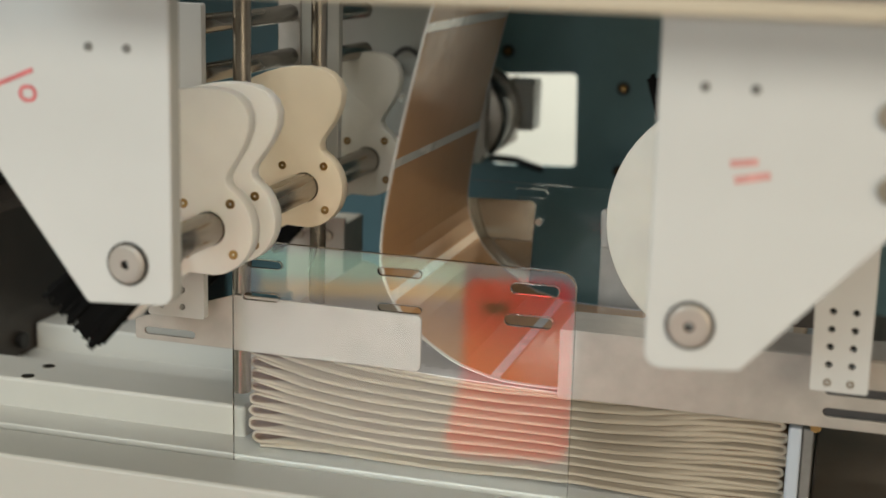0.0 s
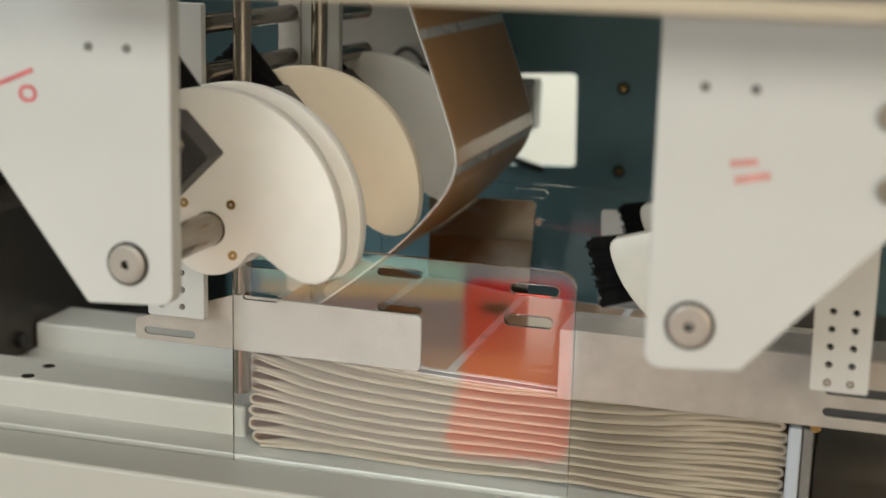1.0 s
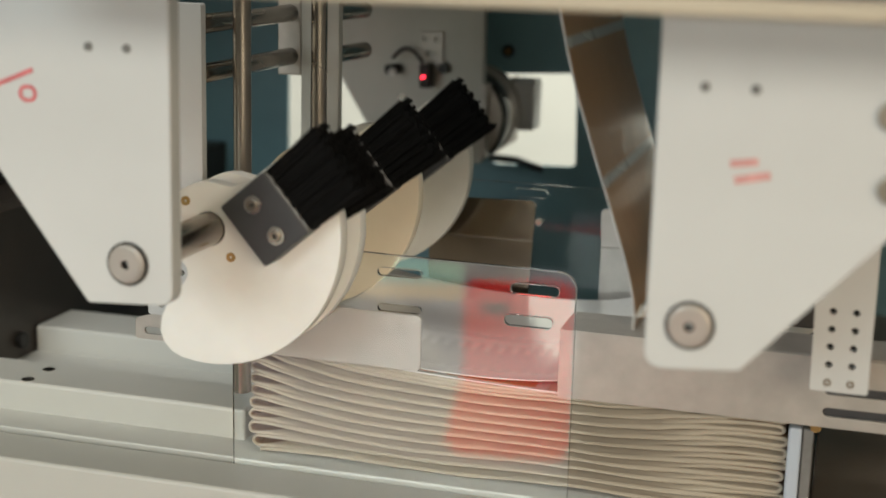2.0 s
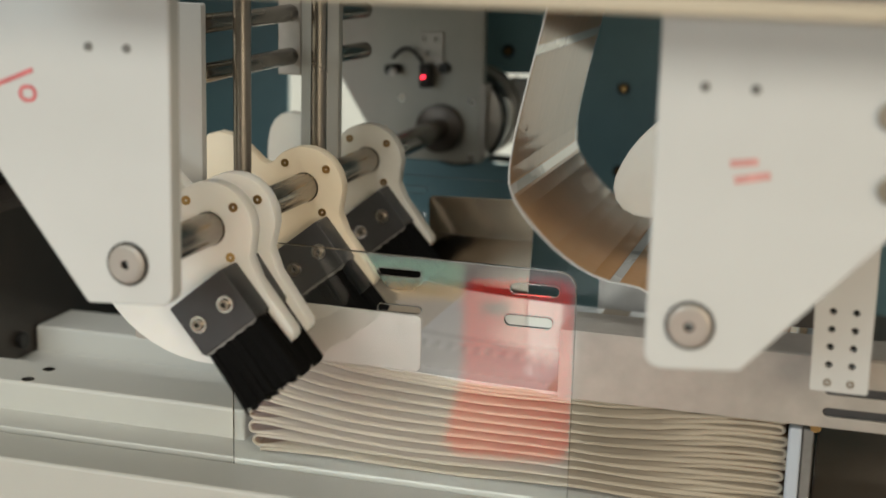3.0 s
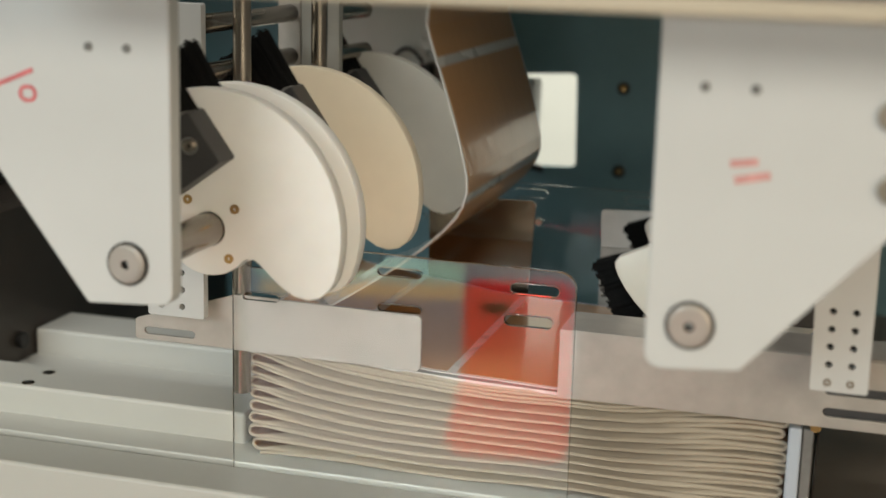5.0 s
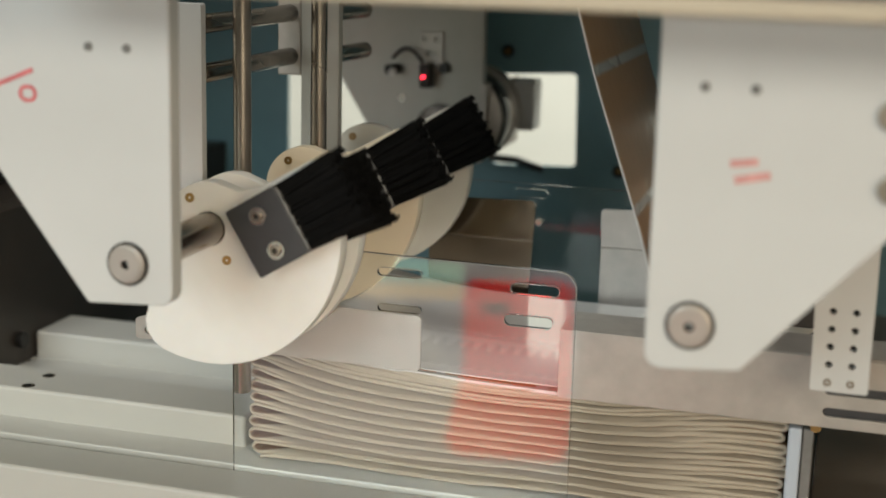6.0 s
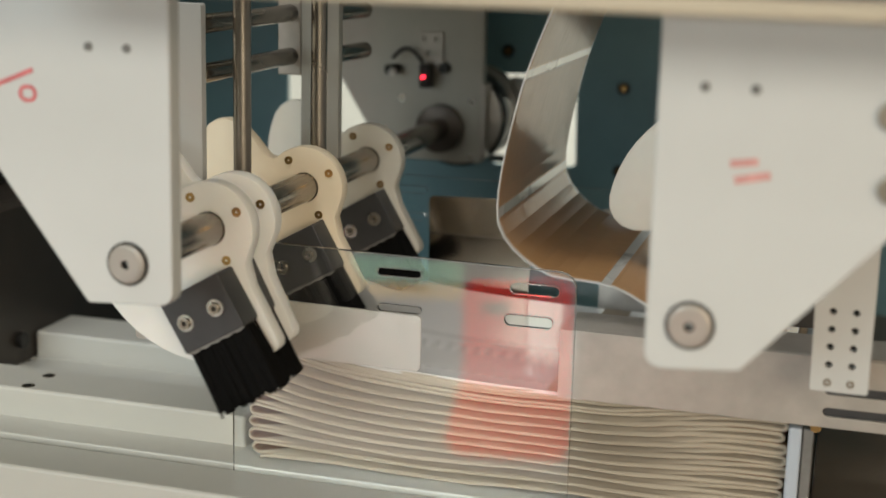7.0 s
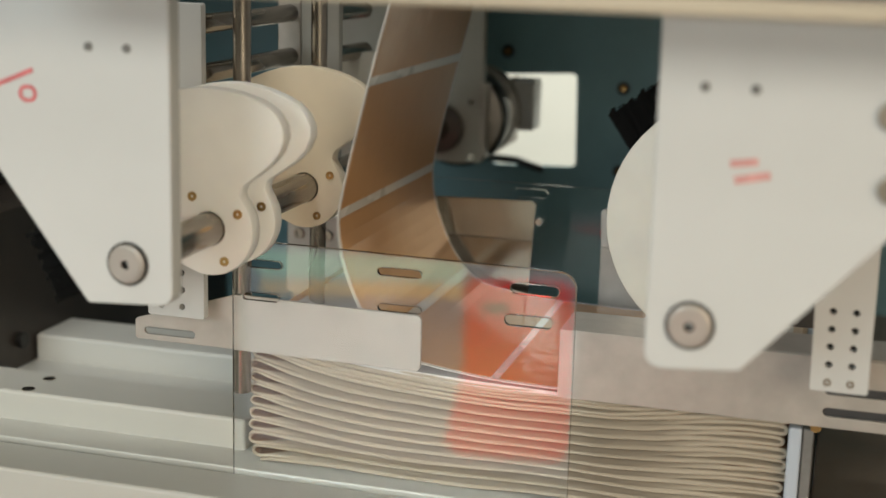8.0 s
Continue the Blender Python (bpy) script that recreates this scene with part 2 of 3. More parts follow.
left_plate = side_plate("side_plate", 0.0, 0.014, PAINT, "white painted steel bearing plate with red marker marks", "bearing plates")
left_plate.matrix_world = pose(0, 0, 1.0)
right_plate = holder("side_plate", pose(0.35, 0, 0.996), "white painted steel bearing plate with a round shaft end", "machine plate", "bearing plates")
pts = [(-0.026, 0.40), (-0.025, -0.028), (0.029, -0.024), (0.115, 0.072), (0.20, 0.16), (0.20, 0.40)]
part("plate", slab(rounded(pts, [0, 0.010, 0.006, 0, 0, 0]), 0.0, 0.014, bevel=0.0012), PAINT, right_plate)
for th in (left_plate, right_plate):
    cap = part("shaft_cap", slab(circle(0, 0, 0.0126, 32), -0.004, 0.002, [circle(0, 0, 0.0035, 10)], bevel=0.0014), CAP, th, "turned steel washer cap")
    part("disc", slab(circle(0, 0, 0.0102, 32), -0.0048, -0.004, [circle(0, 0, 0.0030, 10)], bevel=0.0002), CAP, cap)
    part("ring", slab(circle(0, 0, 0.0140, 32), -0.0015, 0.002, [circle(0, 0, 0.0128, 32)]), BLACK, th)
    part("screw", slab(circle(0, 0, 0.0034, 12), -0.0025, 0.002, [circle(0, 0, 0.0016, 6)]), BLACK, th)
for x, z in ((0.0, 0.134), (0.027, 0.134), (0.0985, 0.124), (0.1015, 0.085)):
    r = 0.0028 if x < 0.05 else 0.008
    part("rivet", slab(circle(x, z, r, 14), -0.0012 if r < 0.005 else -0.004, 0.001, bevel=0.0004), WORN if r < 0.005 else BOLT, right_plate)
for x, z in ((0.002, 0.134), (-0.024, 0.134)):
    part("rivet", slab(circle(x, z, 0.0028, 14), -0.0012, 0.001, bevel=0.0004), WORN, left_plate)


def stroke(parent, a, b, width):
    a, b = Vector(a), Vector(b)
    n = Vector((-(b - a).y, (b - a).x)).normalized() * width / 2
    return part("marker_stroke", slab([a + n, b + n, b - n, a - n], -0.0006, 0.0), REDINK if parent is left_plate else FAINTINK, parent, "red marker pen stroke")


stroke(left_plate, (-0.090, 0.107), (-0.063, 0.118), 0.003)
part("marker_stroke", slab(slot(-0.067, 0.103, 0.013, 0.011), -0.0006, 0, [slot(-0.067, 0.103, 0.008, 0.006)]), REDINK, left_plate, "red marker pen loop")
stroke(right_plate, (0.016, 0.093), (0.031, 0.095), 0.0042)
stroke(right_plate, (0.019, 0.084), (0.038, 0.088), 0.0046)

# far plates, facing the near ones
far_left = holder("side_plate", pose(0, 0.70, 1.0), "grey bearing plate with a round shaft flange", "machine plate", "bearing plates")
pts = [(-0.16, 0.40), (-0.16, 0.12), (-0.086, 0.000), (-0.075, -0.036), (0.046, -0.036), (0.042, 0.40)]
part("plate", slab(rounded(pts, [0, 0, 0.003, 0.006, 0.004, 0]), 0.0, 0.014, bevel=0.001), ALU, far_left)
part("flange", slab(circle(0, 0, 0.026, 32), -0.012, 0.0, bevel=0.001), BURNT, far_left, smooth=True)
part("edge_strip", box(0.043, 0.050, -0.004, 0.03, -0.03, 0.05, 0.001), SHEET, far_left)
for x, z in ((0.034, 0.03), (0.034, -0.03), (-0.045, 0.03)):
    socket_screw(far_left, x, 0.0, z, 0.004, STEEL)

# dark inner side wall and brown base deck
side = holder("inner_wall", Matrix(), "dark brown inner side wall of the machine", "panel", kind="structure")
part("upper_sheet", box(-0.42, -0.40, 0.30, 0.849, 0.945, 1.6, 0.001), BLACK, side)
part("ledge", box(-0.42, -0.346, 0.30, 0.849, 0.934, 0.9445, 0.001), DARK, side)
part("lower_sheet", box(-0.345, -0.322, 0.30, 0.849, 0.60, 0.944, 0.001), DARK, side)
part("bolt", rod((-0.323, 0.375, 0.815), (-0.315, 0.375, 0.815), 0.008, 14, 0.001), BLACK, side)
# unseen right wall, added so the label film does not mirror the bright room
east = holder("inner_wall", Matrix(), "unseen dark wall added to keep the room out of label reflections", "panel", kind="structure")
part("sheet", box(0.901, 0.92, 0.0, 0.849, 0.60, 1.6, 0.001), DARK, east)
tagged(part("base_deck", box(-0.7, 0.9, 0.0, 0.849, 0.60, 0.64, 0.002), BROWN), "glossy dark brown machine base deck", "deck", kind="structure")
tagged(part("front_panel", box(-0.7, 0.9, -0.02, 0.0, 0.0, 0.66, 0.002), CREAM), "cream painted machine front below the opening", "panel", kind="structure")

tagged(part("side_deck", box(0.4215, 0.9, 0.225, 0.849, 0.641, 0.80, 0.002), BROWN), "glossy dark brown side deck of the machine", "deck", kind="structure")
# added block that keeps the gap behind the guide dark
tagged(part("upright_post", box(0.385, 0.425, 0.268, 0.30, 0.93, 1.459, 0.001), DARK), "dark upright block filling the gap behind the guide", "post", kind="structure")

# unseen glow board, added for the coloured reflections and haze in the acrylic
display = holder("lit_display", pose(0, -1.652, 0), "unseen glow board added for the coloured reflections in the acrylic", "display")
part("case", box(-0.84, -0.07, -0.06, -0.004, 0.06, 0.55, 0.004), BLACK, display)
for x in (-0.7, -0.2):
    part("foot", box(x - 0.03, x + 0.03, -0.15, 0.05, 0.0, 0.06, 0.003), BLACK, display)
part("white_field", box(-0.83, -0.08, -0.0042, -0.0033, 0.07, 0.54), HAZE_GLOW, display, "dim white glow that puts haze on the acrylic")
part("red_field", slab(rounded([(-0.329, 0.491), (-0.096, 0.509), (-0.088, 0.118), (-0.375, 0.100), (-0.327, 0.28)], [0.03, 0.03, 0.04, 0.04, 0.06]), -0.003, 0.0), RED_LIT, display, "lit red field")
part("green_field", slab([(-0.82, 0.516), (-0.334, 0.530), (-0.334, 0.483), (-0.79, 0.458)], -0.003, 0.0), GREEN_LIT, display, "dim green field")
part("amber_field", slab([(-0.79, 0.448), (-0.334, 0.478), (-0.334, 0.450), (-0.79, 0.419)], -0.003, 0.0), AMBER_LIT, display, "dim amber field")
part("dark_mark", slab(rounded([(-0.296, 0.445), (-0.240, 0.452), (-0.226, 0.436), (-0.240, 0.424), (-0.286, 0.423)], [0.008] * 5), 0.0002, 0.001), BLACK, display, "dark mark that breaks the red reflection")
# unseen panel added to cut overhead light from the rear of the machine
tagged(part("roof", box(-0.7, 0.9, 0.30, 0.849, 1.46, 1.48, 0.002), CREAM), "unseen cream panel added to shade the far cams", "panel", kind="structure")
# cross beam over the front
tagged(part("cross_beam", box(-0.05, 0.9, -0.11, -0.06, 1.1730, 1.1815, 0.002), BEIGE), "cream painted steel cross beam over the opening", "beam", kind="structure")
# the hood's unseen upper part is made tall to shade the far plate
tagged(part("hood", box(-0.7, 0.9, -0.056, -0.012, 1.184, 1.38, 0.002), DARK), "dark machine hood over the opening", "hood", kind="structure")

# ---- cams with brushes ----
TIP = 0.099


def cam_outline(side):
    """A fan-shaped cam: its straight flank points along +x, and its round back lies on the side given (-1 below, 1 above)."""
    pts = []
    hub = 0.0336
    for k in range(21):  # round back
        a = radians(-4 - 139 * k / 20)
        pts.append((TIP * math.cos(a), TIP * math.sin(a)))
    for r, deg in ((0.0975, -148), (0.0935, -153), (0.087, -156.8), (0.078, -159.3), (0.068, -160), (0.058, -159.3), (0.0495, -157.5), (0.0435, -156), (0.0390, -156), (0.0352, -159.5)):
        pts.append((r * math.cos(radians(deg)), r * math.sin(radians(deg))))
    for k in range(17):  # round the hub
        a = radians(-165 - 145 * k / 16)
        pts.append((hub * math.cos(a), hub * math.sin(a)))
    pts += [(0.034, 0.012), (0.050, 0.0075), (0.093, 0.0065), (0.097, 0.004), (0.0985, 0.0)]
    return [(x, -side * z) for x, z in pts]


def brush_cam(side, group, at, label):
    """A cam with a clamped brush; it turns about its own y axis. Its flank lies along +x."""
    th = holder("brush_cam", at, label, "cam disc", group)
    s = -side

    def depth(a, b):
        return (a, b) if side < 0 else (0.014 - b, 0.014 - a)

    part("disc", slab(cam_outline(side), 0.0, 0.014, [circle(0, 0, 0.0122, 24)], bevel=0.0012), NYLON, th, smooth=True)
    for k in range(4):
        a = radians(-s * (2 + 90 * k)) if side > 0 else radians(2 + 90 * k)
        c = (0.0255 * math.cos(a), 0.0255 * math.sin(a))
        part("screw", slab(circle(*c, 0.0034, 14), -0.0008, 0.004, [circle(*c, 0.0011, 6)]), BRASS, th)
    z0, z1 = sorted((s * 0.003, s * -0.048))
    block = part("clamp", slab(rounded([(0.030, z0), (0.071, z0), (0.071, z1), (0.030, z1)], [0.002] * 4), *depth(-0.026, -0.0005), bevel=0.0008), GREY, th, "dark grey anodised clamp block")
    for z in (-0.010, -0.036):
        x = 0.051
        part("washer", slab(circle(x, s * z, 0.0062, 20), *depth(-0.0275, -0.026), [circle(x, s * z, 0.0042, 16)]), STEEL, block)
        part("screw", slab(circle(x, s * z, 0.0040, 16), *depth(-0.0300, -0.0255), [circle(x, s * z, 0.0019, 6)], bevel=0.0004), BOLT, block)
    teeth = [(0.0706, s * 0.0025)] + [(0.0722 + 0.0012 * (k % 2), s * (0.001 - 0.0047 * k)) for k in range(11)] + [(0.0706, s * -0.0475)]
    part("glue_line", slab(teeth, *depth(-0.0248, -0.002)), WORN, th, "uneven grey glue line")
    rnd = random.Random(7)
    bm = bmesh.new()
    for i in range(38):
        for j in range(6):
            zz = s * (0.002 - 0.049 * (i + rnd.random()) / 38)
            yy = -0.023 + 0.019 * (j + rnd.random()) / 6
            fan = (zz - s * -0.0225) * 0.10
            yy = depth(yy, yy)[0]
            end = 0.119 + 0.0018 * math.sin(i * 1.1) + rnd.uniform(-0.0025, 0.0025)
            t = rod((0.068, yy, zz), (end, yy * 1.15 + rnd.uniform(-0.001, 0.001), zz + fan + rnd.uniform(-0.0012, 0.0012)), 0.0010, 5)
            me = bpy.data.meshes.new("tuft")
            t.to_mesh(me)
            t.free()
            bm.from_mesh(me)
            bpy.data.meshes.remove(me)
    part("bristles", bm, BRISTLE, th, "black nylon bristles")
    return th


CAM_Y = (0.116, 0.156, 0.297, 0.454)
CAM_TURN = (0.0, -3.5, -1.0, 0.0)


def shaft(x, z, label):
    th = holder("shaft", pose(x, 0, z), label, "shaft", "cam shafts")
    part("bar", rod((0, 0.013, 0), (0, 0.705 if x < 0.1 else 0.849, 0), 0.0118, 40), SHAFT, th, smooth=True)
    return th


left_shaft = shaft(0, 1.0, "ground steel shaft with faint stains carrying cams")
right_shaft = shaft(0.35, 0.996, "ground steel shaft behind the white plate")
first = brush_cam(-1, "left cams", pose(0, CAM_Y[0], 1.0), "white nylon fan-shaped cam with a black brush on its shaft")
left_cams = [first] + [copy_thing(first, pose(0, y, 1.0)) for y in CAM_Y[1:]]
for thing, nylon in ((left_cams[2], IVORY), (left_cams[3], DULLED)):
    for piece in thing.children:
        if piece.name.startswith("disc"):
            piece.data = piece.data.copy()
            piece.data.materials[0] = nylon
tagged(left_cams[2], "ivory nylon fan-shaped cam with a black brush on its shaft")
first = brush_cam(1, "right cams", pose(0.35, CAM_Y[2], 0.996), "off-white nylon fan-shaped cam with a black brush behind the plate")
right_cams = [first] + [copy_thing(first, pose(0.35, y, 0.996)) for y in CAM_Y[3:]]
for thing in right_cams:
    for piece in thing.children:
        if piece.name.startswith("disc"):
            piece.data = piece.data.copy()
            piece.data.materials[0] = DULLED

# motor behind the far plate
motor = holder("motor", pose(0.0, 0.714, 1.0), "round metal drive motor behind the grey plate", "motor")
part("housing", rod((0.013, 0.0, 0.010), (0.013, 0.10, 0.010), 0.051, 40, 0.003), CAP, motor, smooth=True)
part("collar", rod((0.013, 0.004, 0.010), (0.013, 0.030, 0.010), 0.054, 40, 0.002), BLACK, motor, smooth=True)
part("rim", rod((0.013, 0.056, 0.010), (0.013, 0.070, 0.010), 0.0535, 40, 0.002), SHEET, motor, smooth=True)
term = part("terminal_box", box(0.052, 0.078, 0.090, 0.134, -0.012, 0.045, 0.003), PAINT, motor)
part("cover", box(0.056, 0.075, 0.0885, 0.0899, -0.004, 0.036, 0.002), PAINT, term)
part("clamp_strip", box(0.046, 0.051, 0.03, 0.134, -0.03, 0.046, 0.001), SHEET, motor)
part("cable", join(rod((0.03, 0.09, -0.045), (0.055, 0.115, -0.050), 0.0045, 10), rod((0.055, 0.115, -0.050), (0.085, 0.122, -0.060), 0.0045, 10)), CABLE, motor, smooth=True)

# sensor on the far plate
sensor = holder("sensor", pose(-0.015, 0.70, 1.055), "small black photo sensor with a lit red diode", "sensor")
part("bracket", slab(rounded([(-0.010, 0.004), (0.016, 0.004), (0.016, 0.048), (-0.010, 0.048)], [0.002] * 4), -0.004, 0.0, [circle(-0.004, 0.040, 0.0030, 12), circle(0.009, 0.040, 0.0030, 12), slot(0.003, 0.026, 0.012, 0.005)], bevel=0.0004), SHEET, sensor)
part("body", box(-0.005, 0.007, -0.022, -0.004, -0.011, 0.015, 0.002), BLACK, sensor)
part("diode", rod((0.000, -0.0245, 0.001), (0.000, -0.0215, 0.001), 0.0016, 12), LED, sensor, "lit red diode")
part("plug", rod((-0.040, -0.020, 0.007), (-0.034, -0.004, 0.007), 0.0055, 14), CABLE, sensor)
part("plug_tip", rod((-0.0345, -0.026, 0.004), (-0.0345, -0.020, 0.006), 0.0042, 14, 0.001), LINER, sensor, "pale plug tip")
prev = None
segs = []
for k in range(9):
    q = k / 8
    p = (-0.036 + 0.034 * q, -0.018, 0.010 + 0.020 * math.sin(math.pi * (0.15 + 0.75 * q)))
    if prev:
        segs.append(rod(prev, p, 0.0022, 8))
    prev = p
part("wire", join(*segs), CABLE, sensor, smooth=True)
part("knob", rod((0.018, -0.010, 0.010), (0.018, 0.0, 0.010), 0.006, 12), BLACK, sensor)

# upright posts, columns and cross rods
for y, x in ((0.2165, -0.0185), (0.330, -0.000)):
    tagged(part("guide_rod", rod((x, y, 0.848), (x, y, 1.45), 0.0068, 28), ROD, smooth=True), "polished upright steel guide rod", "rod", "guide rods")
column = holder("column", Matrix(), "grey upright plate holding cross rods", "machine plate", "columns")
part("plate", slab(rounded([(-0.085, 0.912), (-0.0375, 0.912), (-0.0375, 1.152), (-0.085, 1.152)], [0.002] * 4), 0.186, 0.194,
                   [circle(x, 0.9205 + 0.0135 * k, 0.0024, 10) for k in range(3) for x in (-0.056, -0.0735)], bevel=0.0006), PAINT, column)
column = holder("column", Matrix(), "grey upright plate holding cross rods", "machine plate", "columns")
part("plate", box(-0.038, -0.003, 0.385, 0.395, 1.0, 1.45, 0.001), ALU, column)
part("bracket", box(-0.060, -0.039, 0.386, 0.394, 1.082, 1.20, 0.001), SHEET, column)
for z in (1.136, 1.099):
    tagged(part("cross_rod", rod((-0.045, 0.19, z), (-0.046, 0.382, z), 0.0075, 20, 0.002), SHAFT, smooth=True), "dark steel cross rod through the upright plates", "rod", "cross rods")
    tagged(part("cross_rod", rod((-0.018, 0.396, z), (-0.012, 0.48, z), 0.0075, 20, 0.002), SHAFT, smooth=True), "dark steel cross rod through the upright plates", "rod", "cross rods")

# ---- paper guides ----
guard = holder("acrylic_guard", Matrix(), "clear acrylic guard panel with long slots", "guard panel")
outline = rounded([(-0.0195, 0.745), (-0.0195, 0.975), (0.2485, 0.972), (0.2485, 0.745)], [0, 0, 0.013, 0])
slots = [slot(0.218, 0.957, 0.036, 0.008), slot(0.214, 0.933, 0.036, 0.008), slot(0.006, 0.957, 0.030, 0.006), slot(0.004, 0.931, 0.030, 0.006), slot(0.115, 0.9603, 0.034, 0.006), slot(0.1155, 0.9327, 0.034, 0.0055)]
pane = part("pane", slab(outline, 0.198, 0.202, slots, bevel=0.0004), ACRYLIC, guard)
pane.visible_shadow = False
back_guard = holder("acrylic_guard", Matrix(), "clear acrylic guard panel behind the stack", "guard panel")
outline = rounded([(0.0, 0.80), (0.0, 0.981), (0.30, 0.981), (0.30, 0.80)], [0, 0.01, 0.01, 0])
pane = part("pane", slab(outline, 0.500, 0.504, [slot(0.146, 0.972, 0.032, 0.008), slot(0.25, 0.972, 0.032, 0.008), slot(0.028, 0.967, 0.034, 0.007), slot(0.028, 0.941, 0.034, 0.007)], bevel=0.0004), DULL_ACRYLIC, back_guard)
pane.visible_shadow = False

left_guide = holder("paper_guide", Matrix(), "bare sheet metal paper guide behind the acrylic", "guide plate", "paper guides")
part("face", slab(rounded([(-0.107, 0.885), (-0.107, 0.9015), (-0.02, 0.929), (0.131, 0.927), (0.131, 0.884)], [0.003, 0.003, 0.004, 0.004, 0.004]), 0.206, 0.209, [slot(-0.077, 0.8925, 0.044, 0.006)], bevel=0.0004), SHEET, left_guide)
right_guide = holder("paper_guide", Matrix(), "bare sheet metal paper guide over the stack", "guide plate", "paper guides")
part("face", slab(rounded([(0.2365, 0.876), (0.2365, 0.928), (0.62, 0.926), (0.62, 0.876)], [0.003, 0, 0, 0]), 0.206, 0.209, [slot(0.50, 0.8875, 0.15, 0.0065), slot(0.50, 0.9035, 0.15, 0.0065)], bevel=0.0004), SHEET, right_guide)
part("slide_bar", box(0.425, 0.62, 0.2095, 0.216, 0.881, 0.911, 0.001), GREY, right_guide)
part("flange", box(0.236, 0.62, 0.209, 0.262, 0.9245, 0.9275, 0.0005), SHEET, right_guide)
part("screw", rod((0.4215, 0.2092, 0.8745), (0.4215, 0.222, 0.8745), 0.004, 14), BRASS, right_guide)
hanger = holder("hole_plate", Matrix(), "white bracket plate with two rows of holes", "bracket", "hole plates")
part("plate", slab(rounded([(0.4155, 0.922), (0.4525, 0.922), (0.452, 1.10), (0.4135, 1.10)], [0.002] * 4), 0.142, 0.150, [circle(0.4265, 0.9285 + 0.0119 * k, 0.0023, 12) for k in range(1, 5)] + [circle(0.441, 0.9285 + 0.0119 * k, 0.0023, 12) for k in range(1, 5)], bevel=0.0005), PAINT, hanger)
for x in (0.4265, 0.441):
    part("screw", slab(circle(x, 0.9285, 0.0026, 12), 0.1412, 0.1425, [circle(x, 0.9285, 0.0012, 6)]), BOLT, hanger)
part("spacer", box(0.422, 0.446, 0.1521, 0.2058, 0.9285, 0.95, 0.001), BLACK, hanger)
# black sheet added behind the plate so its holes come out dark
part("backing", box(0.4160, 0.4520, 0.1501, 0.152, 0.9225, 1.0995), BLACK, hanger)
for a, b in ((0.048, 0.152), (0.213, 0.30)):
    g = holder("paper_guide", Matrix(), "shiny sheet metal paper guide on the back acrylic", "guide plate", "paper guides")
    bm = slab(rounded([(a + 0.002, 0.9285), (a, 0.963), (b, 0.966), (b - 0.001, 0.9285)], [0, 0.004, 0.006, 0]), 0.494, 0.497, bevel=0.0004)
    for v in bm.verts:
        v.co.y += (v.co.z - 0.9285) * 0.10
    metal = GALV if a < 0.1 else SHEET
    part("face", bm, metal, g)
    part("lip", slab([(a + 0.002, 0.87), (a + 0.002, 0.928), (b - 0.001, 0.928), (b - 0.004, 0.87)], 0.4945, 0.4975, bevel=0.0004), metal, g)
    part("clamp_screw", rod((b + 0.004, 0.492, 0.947), (b + 0.004, 0.500, 0.947), 0.0035, 12), STEEL, g)

small = holder("hole_plate", Matrix(), "small grey bracket plate with two socket screws", "bracket", "hole plates")
part("plate", slab(rounded([(-0.0905, 0.86), (-0.032, 0.86), (-0.032, 0.937), (-0.0905, 0.937)], [0.002] * 4), 0.484, 0.490, bevel=0.0005), SHEET, small)
part("foot", box(-0.088, -0.034, 0.4905, 0.545, 0.64, 0.93, 0.001), SHEET, small)
for x in (-0.078, -0.049):
    socket_screw(small, x, 0.484, 0.919, 0.0055, BOLT)

# ---- lowering table with the folded stack ----
TABLE_DROP = 0.0029
table = holder("lift_table", Matrix(), "white plastic lift table bars with countersunk screws", "lift table")
part("front_bar", box(-0.6, 0.42, 0.143, 0.195, 0.71, 0.7985, 0.003, 3), BAR, table)
b1 = part("middle_bar", box(-0.6, -0.028, 0.242, 0.300, 0.74, 0.8255, 0.003, 3), BAR, table)
part("rear_bar", box(-0.321, -0.028, 0.402, 0.468, 0.74, 0.8255, 0.003, 3), BAR, table)
part("deck", box(-0.60, 0.42, 0.204, 0.52, 0.76, 0.7995, 0.0015), BAR, table)
for x, y in ((-0.2343, 0.2500), (-0.233, 0.2810)):
    head = part("screw", rod((x, y, 0.8245), (x, y, 0.8259), 0.0056, 20), BOLT, b1, "countersunk steel screw")
    part("recess", rod((x, y, 0.8250), (x, y, 0.8262), 0.0035, 12), BLACK, head)
end_guide = holder("end_guide", Matrix(), "pale bluish plastic end guide with a grey metal edge", "guide plate")
part("face", box(0.4030, 0.4125, 0.212, 0.50, 0.70, 0.871, 0.002), PALE, end_guide)
part("edge_strip", box(0.4130, 0.4205, 0.216, 0.30, 0.70, 0.870, 0.001), WORN, end_guide, "grey metal edge strip")

X_LEFT, X_RIGHT, Y_NEAR, Y_FAR = -0.0195, 0.4005, 0.225, 0.480
STACK_TOP, STACK_LOW, FOLDS = 0.8715, 0.8005, 10


def ease(v):
    v = min(max(v, 0.0), 1.0)
    return v * v * (3 - 2 * v)


